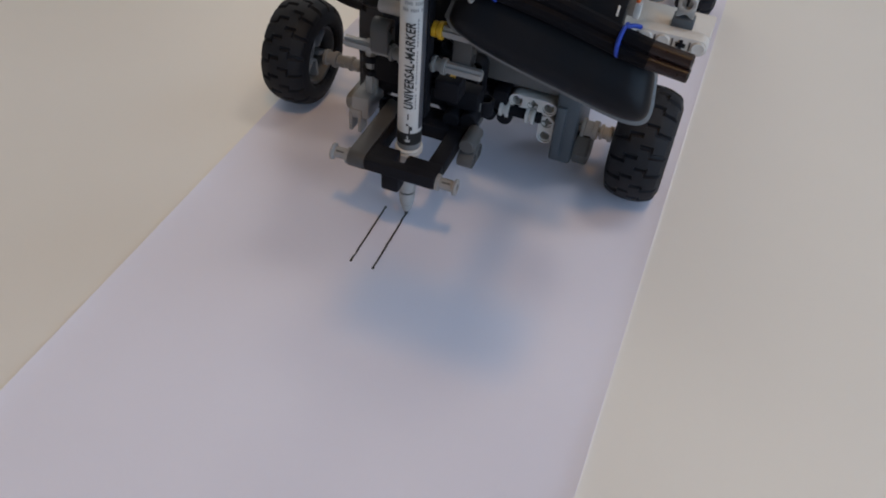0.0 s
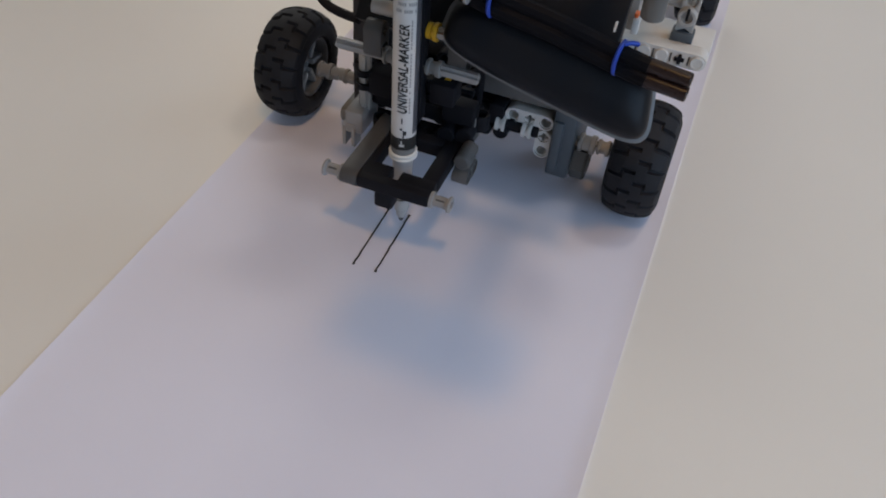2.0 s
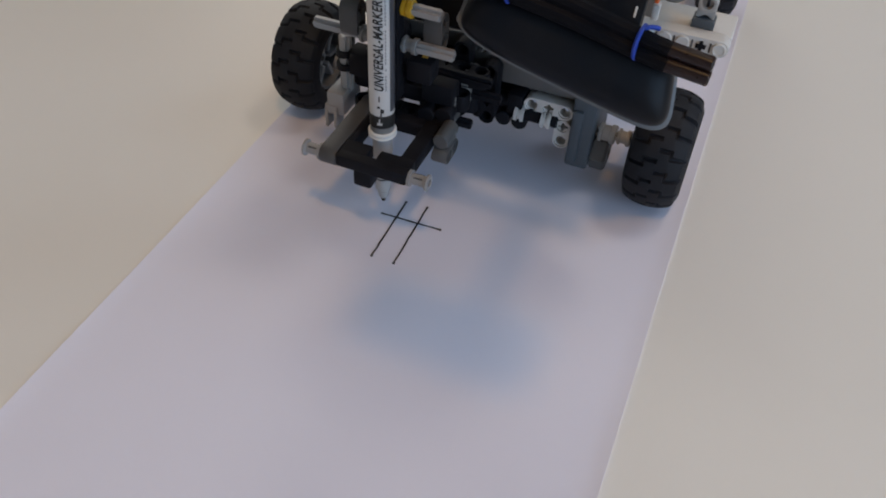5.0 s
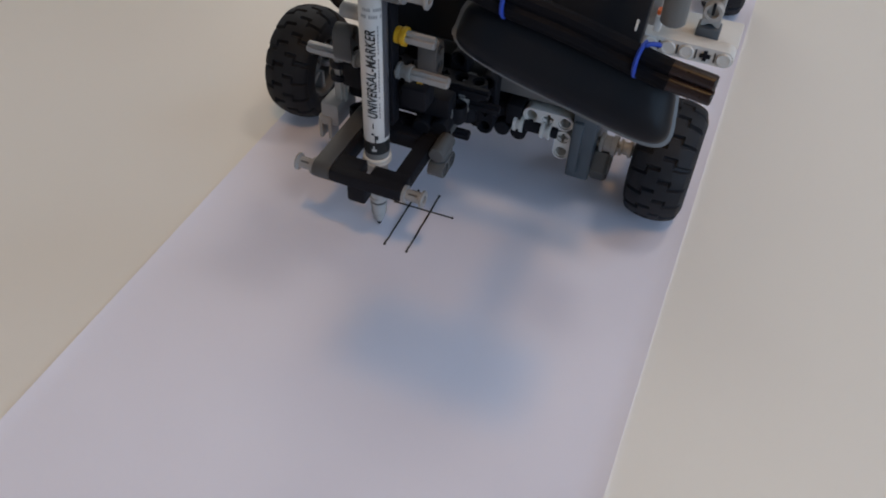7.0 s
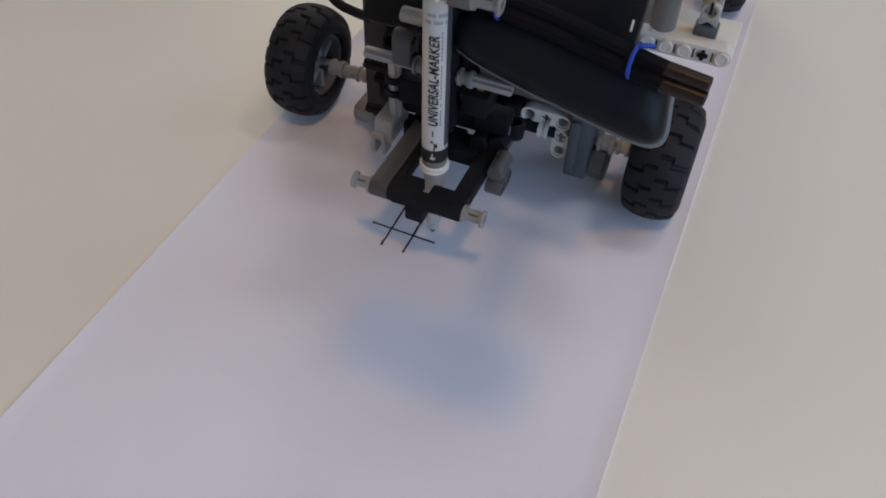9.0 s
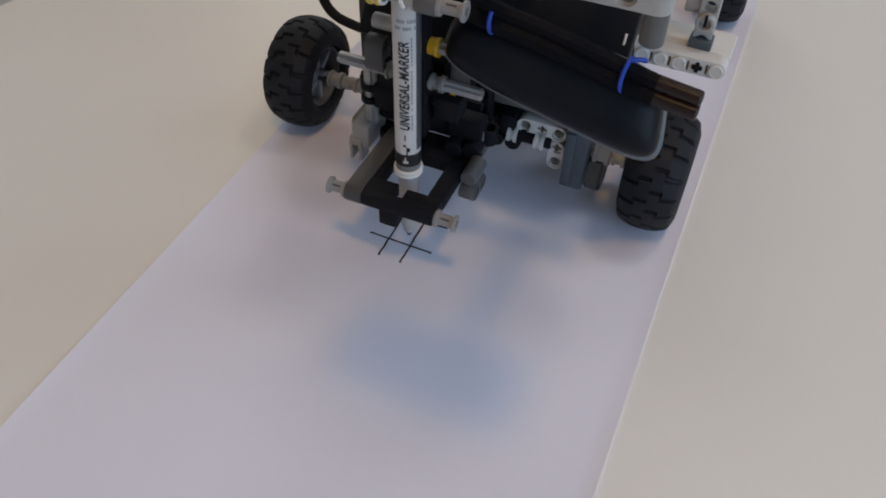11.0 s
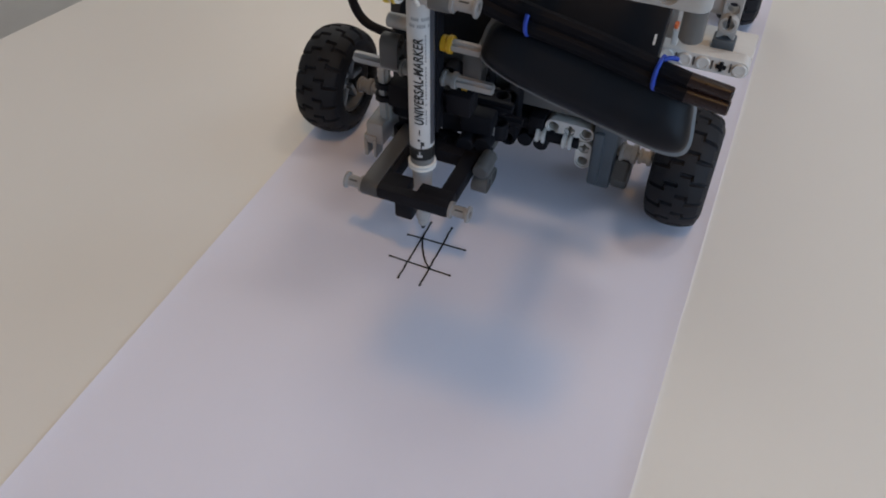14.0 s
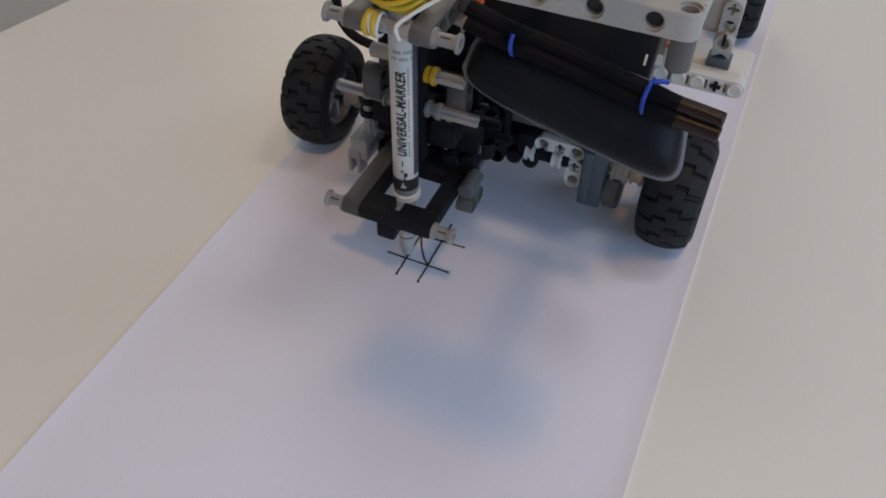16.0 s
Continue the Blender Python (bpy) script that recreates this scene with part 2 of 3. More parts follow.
def build_paper():
    bm = bmesh.new()
    xs = [0, 1.5, 3, 5, 7.5, 11, 20, 40, 75, 105, 135, 170, 190, 199, 202.5, 205, 207, 208.5, 210]
    nx, ny = len(xs) - 1, 60

    def height(x, j):
        curl = max(0.0, 1 - min(x, 210 - x) / 9.0) ** 2
        return 0.16 + 0.09 * noise.noise(Vector((x * 0.02, j * 0.25, 3))) + curl * (0.75 + 0.35 * noise.noise(Vector((x > 100, j * 0.13, 7))))
    grid = [[bm.verts.new((-88 + xs[i], -320 + 760 * j / ny, height(xs[i], j))) for j in range(ny + 1)] for i in range(nx + 1)]
    for i in range(nx):
        for j in range(ny):
            bm.faces.new((grid[i][j], grid[i + 1][j], grid[i + 1][j + 1], grid[i][j + 1]))
    r = bmesh.ops.extrude_face_region(bm, geom=list(bm.faces))
    for v in r["geom"]:
        if isinstance(v, bmesh.types.BMVert):
            v.co.z = -0.02
    tagged(part("paper_strip", bm, PAPER), "long strip of smooth white paper lying on the table", "paper")


# ---- ink on the paper ----
TOP = 0.30


def stroke_piece(pts, width=0.62, dots=()):
    """A flat, slightly uneven line of ink through the points, with heavier dots where the pen rested."""
    bm = bmesh.new()
    P = [Vector((x, y, 0)) for x, y in pts]
    rows = []
    for i, p in enumerate(P):
        t = (P[min(i + 1, len(P) - 1)] - P[max(i - 1, 0)]).normalized()
        s = Vector((-t.y, t.x, 0)) * width * 0.5 * (1 + 0.22 * noise.noise(p * 0.9))
        rows.append((bm.verts.new(p + s), bm.verts.new(p - s)))
    for a, b in zip(rows, rows[1:]):
        bm.faces.new((a[0], a[1], b[1], b[0]))
    for x, y in dots:
        c = [bm.verts.new((x + 0.68 * math.cos(k * math.pi / 6) * (1 + 0.12 * math.sin(3 * k)), y + 0.68 * math.sin(k * math.pi / 6), 0.004))
             for k in range(12)]
        bm.faces.new(c)
    r = bmesh.ops.extrude_face_region(bm, geom=list(bm.faces))
    bmesh.ops.translate(bm, vec=(0, 0, -0.12), verts=[v for v in r["geom"] if isinstance(v, bmesh.types.BMVert)])
    return bm


def line_points(a, b, n, wob=0.12, seed=0.0):
    a, b = Vector((*a, 0)), Vector((*b, 0))
    s = Vector((-(b - a).y, (b - a).x, 0)).normalized()
    return [((a + (b - a) * i / n) + s * wob * noise.noise(Vector((i * 0.45, seed, 0)))).to_2d() for i in range(n + 1)]


INK_PIECES = []


def build_ink():
    for a, b, seed in (((0, 0), (-0.6, 38.6), 1.0), ((10.8, -0.3), (10.0, 39.2), 5.0)):
        pts = line_points(a, b, 24, 0.35, seed)
        ob = part("ink_line", stroke_piece(pts, 0.84, (pts[0], pts[-1])), INK, None, "", pose(0, 0, TOP * MM))
        tagged(ob, "thin black marker line drawn along the paper", "ink line", "lines of the drawn grid")
    cross = line_points((21.2, 27.8), (-7.4, 26.9), 12, 0.12, 9.0), line_points((-9.2, 10.8), (20.7, 10.3), 12, 0.12, 12.0)
    bend = [(9.9, 11.3), (8.7, 12.4), (7.3, 13.9), (6.0, 15.6), (4.8, 17.4), (3.7, 19.2), (2.7, 21.0), (1.8, 22.8), (1.0, 24.6), (0.4, 26.2), (-0.1, 27.6), (-0.3, 28.6)]
    for pts, times, label in ((cross[0], (3.80, 4.24), "thin black marker line drawn across the paper"),
                              (cross[1], (7.52, 7.93), "thin black marker line drawn across the paper near its lower end"),
                              (bend, (12.90, 13.40), "thin curved black marker stroke inside the drawn grid")):
        line = tagged(new("ink_line"), label, "ink line", "lines of the drawn grid")
        n = len(pts) - 1
        for i in range(n):
            dots = ([pts[0]] if i == 0 else []) + ([pts[-1]] if i == n - 1 else [])
            a, b = Vector(pts[i]), Vector(pts[i + 1])
            ob = part("ink_piece", stroke_piece([a, a.lerp(b, 0.5), b.lerp(a, -0.04)], 0.84, dots), INK, line)
            INK_PIECES.append((ob, times[0] + (times[1] - times[0]) * (i + 0.4) / n))


# ---- the robot ----
def tyre_mesh(w, lugs=17):
    """One moulded balloon tyre about the x axis: two staggered rows of wide lugs that run over the shoulders."""
    bm = bmesh.new()
    half = [(0.0, 26.4), (0.4, 26.4), (2.5, 26.3), (4.5, 26.0), (4.8, 25.95), (5.5, 25.8), (5.8, 25.7), (7.0, 25.3), (8.8, 24.4), (10.2, 23.4), (11.2, 22.5), (11.5, 22.5), (12.2, 21.0), (12.6, 19.2), (12.3, 17.4), (11.0, 15.2)]
    k = w / 12.7
    line = [(-x * k, r) for x, r in half[:0:-1]] + [(x * k, r) for x, r in half]
    n = lugs * 14
    rings = []
    for x, r in line:
        ring = []
        ax = abs(x) / k
        for i in range(n):
            a = 2 * math.pi * i / n
            ph = (a * lugs / (2 * math.pi) + (0.5 if x > 0 else 0.0)) % 1.0
            lo, hi = (0.02, 0.16) if ax < 4.7 else ((0.02, 0.50) if ax < 5.6 else (0.34, 0.50))
            up = 0.0 if lo < ph < hi else 1.0
            across = 1.0 if ax < 10.6 else (0.55 if ax < 11.45 else 0.0)
            h = 1.5 * up * across
            ring.append(bm.verts.new((x + math.copysign(0.35 * h, x) * (ax > 8), (r + h) * math.cos(a), (r + h) * math.sin(a))))
        rings.append(ring)
    for p, q in zip(rings, rings[1:] + rings[:1]):
        for i in range(n):
            bm.faces.new((p[i], p[(i + 1) % n], q[(i + 1) % n], q[i]))
    return bm


def wheel(robot, x0, x1, y, side):
    """A chunky wheel: rim with spokes, and a knobbly balloon tyre. side: +1 where its open face looks to +x."""
    cx, w = (x0 + x1) / 2, (x1 - x0) / 2
    bm = bmesh.new()
    lathe(bm, (-w + 3, 0, 0), (w, 0, 0), [(0, 14.0), (0, 15.4), (2 * w - 6, 15.4), (2 * w - 6, 14.0), (2 * w - 7, 13.6), (1, 13.6), (0, 14.0)], 40)
    body = part("wheel", bm, RIM, robot, "dark grey spoked wheel rim", pose(cx * MM, y * MM, 0.028))
    part("hub", one(lathe, (-4, 0, 0), (4, 0, 0), [(0, 3.0), (0, 14.0), (2.2, 14.2), (2.2, 8), (5.0, 5.6), (8, 4.4), (8, 3.0), (0, 3.0)], 32), AXLEGREY, body)
    for k in range(6):
        part("spoke", one(rbox, (-7, -1.2, 4), (7, 1.2, 13.9), 0.4, Matrix.Rotation(k * math.pi / 3, 4, 'X'), 1), AXLEGREY, body)
    part("tyre", tyre_mesh(w), RUBBER, body, "black rubber balloon tyre with staggered tread lugs", None, 24)
    return body


def drive_axles(robot):
    bm = bmesh.new()
    axle(bm, (-64, 77, 28), (-40, 77, 28))
    bush(bm, (-64.5, 77, 28), (-57, 77, 28), 4.2)
    rod(bm, (-57, 77, 28), (-40, 77, 28), 3.1)
    rod(bm, (-50, 77, 28), (-48, 77, 28), 3.9)
    rbox(bm, (-54.5, 73.0, 26.6), (-52, 81, 29.4), 0.3)
    rbox(bm, (-46, 73.0, 26.6), (-43.5, 81, 29.4), 0.3)
    part("wheel_axle", bm, AXLEGREY, robot, "light grey slotted axle connector")
    bm = bmesh.new()
    axle(bm, (72, 77, 28), (92, 77, 28))
    bush(bm, (74, 77, 28), (82, 77, 28), 4.7)
    bush(bm, (83, 77, 28), (89, 77, 28), 3.9)
    part("wheel_axle", bm, LIGHT, robot, "light grey slotted axle connector")
    part("rear_axle", one(axle, (-66, 274, 28), (92, 274, 28)), DARK, robot)


SHIFT = pose(0.0012, 0, 0.0038)


def right_side(robot):
    # white corner beam
    bm = beam(bmesh.new(), 3, along(40.7, 72, 34.6, "x", "-y"), "owo", 7.0)
    beam(bm, 2, along(56.7, 72, 26.6, "-z", "-y"), "wo", 7.0)
    part("corner_beam", bm, WHITE, robot, "white L-shaped beam with round holes", SHIFT)
    # slate-grey motor cheek beside it, and its dark hub
    bm = rbox(bmesh.new(), (60.6, 66, 8), (71.5, 104, 47), 1.2)
    rbox(bm, (61.5, 64, 12), (66, 67, 40), 0.8)
    part("motor_cheek", bm, SLATE, robot, "slate-grey flat motor side", SHIFT)
    bm = lathe(bmesh.new(), (71, 78, 13), (79, 78, 13), [(0, 8.0), (0.8, 9.4), (6.8, 9.4), (8, 8.2), (8, 3), (6, 3), (6, .3)], 6)
    part("motor_hub", bm, MIDDARK, robot, "", SHIFT)
    # dark drive rod with its couplings
    part("drive_shaft", one(rod, (4, 72, 32), (32, 72, 32), 3.9), BLACK, robot, "", SHIFT)
    bm = rbox(bmesh.new(), (29, 67, 27.5), (36.5, 77, 38.5), 1.0)
    rod(bm, (28, 66, 24.5), (28, 76, 24.5), 3.7)
    rod(bm, (36, 66, 24.5), (36, 76, 24.5), 3.7)
    part("shaft_coupling", bm, BLACK, robot, "", SHIFT)
    bm = rod(bmesh.new(), (15, 66, 25), (15, 76, 25), 3.6)
    rbox(bm, (10.5, 67, 27), (18, 77, 39), 1.0)
    part("shaft_coupling", bm, BLACK, robot, "", SHIFT)
    part("shaft_sleeve", one(rod, (36, 69.5, 28.6), (54, 69.5, 28.6), 3.3), BLACK, robot, "", SHIFT)
    for x in (33.4, 46.4):
        bm = lathe(bmesh.new(), (x, 68.5, 28.6), (x + 4.6, 68.5, 28.6), [(0, 2.4), (0, 4.0), (1.5, 4.0), (1.6, 3.1), (3.0, 3.1), (3.1, 4.0), (4.6, 4.0), (4.6, 2.4)], 18)
        part("half_bush", bm, WHITE, robot, "", SHIFT)
    # long grey beam and rack plate above the rod
    bm = beam(bmesh.new(), 9, along(4, 79, 47, "x", "z"), "ooxooxoox")
    part("cross_beam", bm, MID, robot, "", SHIFT)
    bm = rbox(bmesh.new(), (4, 84, 26), (60, 118, 56), 2.0)
    part("motor_body", bm, DARK, robot, "dark grey motor housing", SHIFT)
    bm = rbox(bmesh.new(), (4, 70, 42), (62, 76, 55), 0.6)
    for k in range(18):
        rbox(bm, (3 + k * 3.3, 69, 55), (4.6 + k * 3.3, 75, 56.6), 0.25, None, 1)
    part("gear_rack", bm, MIDDARK, robot, "dark grey plate with a toothed top edge", SHIFT)
    part("centre_beam", one(beam, 11, along(0, 88, 60, "y", "z")), LIGHT, robot, "", SHIFT)


def left_side(robot):
    bm = rbox(bmesh.new(), (-42, 70, 10), (-30, 92, 60), 1.2)
    part("motor_cheek", bm, CHARCOAL, robot, "dark grey upright motor side")
    bm = rbox(bmesh.new(), (-40, 66, 54), (-27, 96, 92), 1.6)
    part("motor_body", bm, CHARCOAL, robot, "dark grey motor housing")
    bm = rbox(bmesh.new(), (-50, 68, 5), (-38, 92, 14), 3)
    part("motor_foot", bm, MID, robot)
    part("cross_beam", one(beam, 8, along(-30, 84, 34, "x", "y"), "oxooxoox"), BLACK, robot)
    bm = tube(bmesh.new(), [(-36, 66, 69), (-45, 70, 67), (-54, 71, 68.5), (-60, 72, 73), (-64, 74, 81), (-66, 80, 92), (-60, 96, 110), (-30, 120, 124)], 2.3, 10)
    part("motor_cable", bm, BLACK, robot, "flat black motor cable")


def centre(robot):
    """The dark works behind the pen: gears, connectors and beams."""
    def gear(name, p0, p1, teeth, r, mat):
        bm = lathe(bmesh.new(), p0, p1, [(0, 2.4), (0, r - 1), (0.8, r), (3.2, r), (4, r - 1), (4, 2.4)], 30)
        m, _ = frame_to(p0, p1)
        for k in range(teeth):
            rbox(bm, (r - 0.6, -0.55, 0.3), (r + 1.1, 0.55, 3.7), 0.2, m @ Matrix.Rotation(2 * math.pi * k / teeth, 4, 'Z'), 1)
        part(name, bm, mat, robot)
    gear("gear", (-2, 58, 44), (2, 58, 44), 20, 9.5, DARK)
    gear("gear", (12, 60, 48), (16, 60, 48), 16, 7.8, MID)
    gear("gear", (-20, 60, 46), (-16, 60, 46), 20, 9.5, BLACK)
    for x, z, n in ((-24, 30, 5), (-8, 26, 5), (8, 30, 5), (22, 30, 4)):
        part("upright_beam", one(beam, n, along(x, 66, z, "z", "-y"), "oxo"), BLACK, robot)
    for x, y, z, n, mat in ((-28, 74, 62, 6, DARK), (-26, 62, 36, 6, BLACK), (-20, 56, 54, 6, BLACK)):
        part("cross_beam", one(beam, n, along(x, y, z, "x", "z"), "oxoxo"), mat, robot)
    part("gear_axle", one(axle, (-30, 58, 44), (30, 58, 44)), BLACK, robot)
    part("slide_axle", one(axle, (-30, 48, 34), (20, 48, 34)), BLACK, robot)
    part("slide_axle", one(axle, (-30, 48, 58), (28, 48, 58)), BLACK, robot)
    bm = rbox(bmesh.new(), (-26, 80, 20), (30, 120, 60), 2)
    part("gearbox", bm, BLACK, robot)


REAR = pose(0.001, 0, 0.0078)


def rear(robot):
    """The body behind: pale lower plate with pins, upright bush beams, battery block and the overhanging top frame."""
    bm = bmesh.new()
    beam(bm, 6, along(74, 100, 64, "x", "-y"), "ooooxo")
    rbox(bm, (82, 103.5, 60.2), (118, 126, 66.5), 1.0)
    part("pin_beam", bm, WHITE, robot, "white beam with a row of pin holes", REAR)
    for k in range(5):
        if k == 3:
            # black cross put in for the shaded inside of an open cross hole
            part("pin_end", one(axle, (82 + 8 * k, 96.6, 64), (82 + 8 * k, 94.9, 64), 2.2, 0.8, 0.2), BLACK, robot, "black cross standing in for the dark of a cross hole", REAR)
        else:
            bm = lathe(bmesh.new(), (82 + 8 * k, 96.3, 64), (82 + 8 * k, 95.0, 64), [(0, 3.2), (1.0, 3.2), (1.3, 2.9), (1.3, 2.2), (1.1, 2.0), (1.1, .2)], 16)
            part("pin_end", bm, WHITE, robot, "", REAR)
        part("beam_slot", one(rbox, (77.6 + 8 * k, 95.7, 61.8), (78.4 + 8 * k, 96.6, 66.2), 0.2), DARK, robot, "", REAR)
    bm = beam(bmesh.new(), 4, along(104, 110, 70.5, "z", "-y"), "oxox")
    lathe(bm, (104, 106.2, 80), (104, 103, 80), [(0, 4.3), (2.2, 4.3), (3, 3.8), (3, 2.6), (1, 2.4), (1, .2)], 20)
    part("upright_base", one(rbox, (99, 104, 66.6), (109, 112, 72), 0.8), SLATE, robot, "slate-grey foot of the upright", REAR)
    part("bush_upright", bm, FRAME, robot, "grey upright connector with a key-shaped hole", REAR)
    part("key_slot", one(rbox, (103.4, 102.6, 79), (104.6, 103.6, 84.5), 0.2), BLACK, robot, "", REAR)
    lean = Matrix.Translation((34.5, 36, 88)) @ Matrix.Rotation(radians(-36), 4, 'X')
    part("control_panel", one(rbox, (-58.5, 0, 0), (50.5, 7, 52), 1.2, lean), SHELL, robot, "flat black control panel leaning behind the wires")
    part("status_light", one(rbox, (46.9, -0.5, 19.6), (47.8, 0.4, 23.8), 0.2, lean), ELASTIC, robot, "small white mark")
    bm = bmesh.new()
    rbox(bm, (-20, 128, 56), (82, 290, 92), 3)
    part("rear_body", bm, LIGHT, robot)
    # unseen block with its mast and arm, added to cast the soft shadow ahead
    part("shadow_block", one(rbox, (54, -143, 238), (122, -110, 256), 6), LIGHT, robot, "unseen pale block held high to cast a shadow on the paper")
    part("block_mast", one(beam, 11, along(96, 60, 168, "z", "x")), LIGHT, robot)
    part("block_arm", one(rbox, (92.1, -112, 244), (99.9, 64, 252), 0.8), LIGHT, robot)
    # overhanging open frame
    y0, z0 = -24.0, 164.6
    part("top_frame_front", front_bar(y0, z0), FRAME, robot, "light grey open frame bar with round holes")
    # dark plugs stand in for the unlit insides of the holes
    for k in range(8):
        x = 43.6 + 8 * k
        ends = ((x, y0 - 1.6, z0), (x, y0 + 3.4, z0)) if k % 2 == 0 else ((x, y0, z0 + 0.6), (x, y0, z0 - 3.4))
        part("hole_plug", one(rod, ends[0], ends[1], 2.42, 0.3), CHARCOAL, robot, "dark plug standing in for the shade inside a frame bar hole")
    bm = bmesh.new()
    for x in (103.2 - 3.9, 47.8):
        rbox(bm, (x - 3.9, y0 + 3.6, z0 - 3.9), (x + 3.9, 120, z0 + 3.9), 0.8)
    rbox(bm, (45, 112, z0 - 3.9), (104, 120, z0 + 3.9), 0.8)
    part("top_frame_side", bm, FRAME, robot)
    bm = rod(bmesh.new(), (99.8, -24, 160.9), (99.8, -24, 150.5), 3.45, 0.5, 24)
    part("frame_post", bm, MIDDARK, robot, "grey round connector under the frame")
    part("frame_stay", one(beam, 9, along(98.6, 112, 92, "z", "x")), LIGHT, robot)
    part("frame_stay", one(beam, 9, along(47.8, 112, 92, "z", "x")), LIGHT, robot)
    for lo, hi, mat in (((86.0, 66.5, 101.5), (87.8, 70, 103.6), ORANGE), ((86.0, 66, 94.5), (88.8, 70, 101.2), WHITE), ((18, 33, 121), (22, 36, 125), ORANGE)):
        part("coloured_plug", one(rbox, lo, hi, 0.6), mat, robot)


def front_bar(y0, z0):
    """The frame's front bar: sideways holes through the front and upright holes between them, one rounded end."""
    bm = bmesh.new()
    for k in range(8):
        beam_cell(bm, 43.6 + 8 * k, y0, z0, "-y" if k % 2 == 0 else "z", k == 0, k == 7)
    return bm


def beam_cell(bm, x, y, z, hole, first, last):
    """One cell of a frame bar with a round countersunk hole through it."""
    m = along(x, y, z, "x", hole)
    seg, h = 24, 4.0
    rim, loops = [], []
    for i in range(seg):
        a = 2 * math.pi * i / seg
        ca, sa = math.cos(a), math.sin(a)
        s = h / max(abs(ca), abs(sa)) if not (last and ca > 0) else h
        rim.append((s * ca, s * sa, ca, sa, abs(abs(s * ca) - h) < 1e-6 and not (last and ca > 0) and not (first and ca < 0)))
    spec = [(0, 3.6, 1), (0, 4.0, 0.93), (3.1, 4.0, 1), (3.1, 3.1, 1), (2.45, 3.1, 1), (2.45, -3.1, 1), (3.1, -3.1, 1), (3.1, -4.0, 1), (0, -4.0, 0.93), (0, -3.6, 1)]
    for r, d, q in spec:
        loops.append([bm.verts.new(m @ (Vector((p[0] * (1 if p[4] else q), p[1] * q, d)) if r == 0 else Vector((r * p[2], r * p[3], d)))) for p in rim])
    for li, (a, b) in enumerate(zip(loops, loops[1:] + loops[:1])):
        for i in range(seg):
            j = (i + 1) % seg
            if li in (0, 8, 9) and rim[i][4] and rim[j][4]:
                continue
            bm.faces.new((a[i], a[j], b[j], b[i]))


def case_and_wires(robot):
    """The long black rounded case strapped across the front with a wire bundle along its upper edge."""
    tilt = Matrix.Translation((63.5, 26, 95)) @ Matrix.Rotation(radians(5.4), 4, 'Z') @ Matrix.Rotation(radians(12.6), 4, 'Y') @ Matrix.Rotation(radians(-28), 4, 'X')

    def outline(grow, n=64):
        pts = []
        H = 16.2 + grow
        for i in range(n):
            a = 2 * math.pi * i / n
            ca, sa = math.cos(a), math.sin(a)
            L, e = (42.0 + grow, 0.30) if ca > 0 else (43.0 + grow, 0.60)
            x = L * math.copysign(abs(ca) ** e, ca)
            x += 0.30 * (-math.copysign(abs(sa) ** 0.55, sa) * H) * max(0, x + 10) / 52
            low = 0.58 + 0.40 * min(1, (x + 44) / 95) if sa < 0 else 1.0
            pts.append((x, H * low * math.copysign(abs(sa) ** 0.55, sa)))
        return pts

    def shell(levels):
        bm = bmesh.new()
        rings = []
        for grow, y in levels:
            rings.append([bm.verts.new(tilt @ Vector((x, y, z))) for x, z in outline(grow)])
        for a, b in zip(rings, rings[1:]):
            for i in range(len(a)):
                bm.faces.new((a[i], a[(i + 1) % len(a)], b[(i + 1) % len(a)], b[i]))
        bm.faces.new(rings[0])
        bm.faces.new(rings[-1][::-1])
        return bm
    case = part("case", shell([(-12, -9.6), (-8, -9.2), (-4.5, -8.0), (-2, -5.8), (-0.6, -3), (-0.2, 0), (-0.4, 2)]), SHELL, robot,
                "long satin-black rounded plastic case")
    part("case_rim", shell([(0.0, 1.4), (1.3, 1.8), (1.5, 3.4), (0.6, 4.4), (-2, 9), (-6, 13)]), RIMGREY, case, "soft grey rim round the case")
    offs = ((0, 0), (5.4, 1.0), (1.5, 5.0))
    for k, (dy, dz) in enumerate(offs):
        bm = tube(bmesh.new(), [(22, 18 + dy, 123 + dz), (40, 18.5 + dy, 117.8 + dz), (62, 19.5 + dy, 113 + dz), (89, 20 + dy, 106.2 + dz), (100, 19 + dy, 104.4 + dz)], 3.1, 10)
        part("wire", bm, WIREBLACK, robot, "black wire in a bundle")
        bm = lathe(bmesh.new(), (99, 19.2 + dy, 104.6 + dz), (116 - 1.2 * k, 18 + dy, 103.4 + dz), [(0, 2.9), (16, 2.9), (16.6, 2.4), (16.6, 1.5), (14, 1.4), (14, .1)], 14)
        part("wire_end", bm, BROWN, robot, "dark brown glossy wire end")
    for p, q in (((40.8, 18.8, 117.8), 0), ((89, 20.5, 106.6), 1)):
        c = Vector(p) + Vector((0, 2.3, 1.9))
        pts = [c + Vector((1.0 * math.cos(a), 6.1 * math.cos(a), 6.0 * math.sin(a))) for a in [radians(75 + 17 * i) if q else radians(140 + 8 * i) for i in range(13)]]
        part("cable_tie", one(tube, pts, 0.85, 8), BLUE, robot, "bright blue rubber cable tie")
    bm = tube(bmesh.new(), [(89.5, 22, 114.4), (91, 23, 114.7), (92.8, 24.2, 114.4), (94, 25.2, 113.8)], 0.9, 8)
    part("tie_tail", bm, BLUE, robot)
    bm = beam(bmesh.new(), 7, along(22, 30, 96, "y", "z") @ Matrix.Rotation(radians(-16), 4, 'Y') @ Matrix.Rotation(radians(-30), 4, 'X'))
    part("support_beam", bm, MID, robot, "grey slanting support beam")


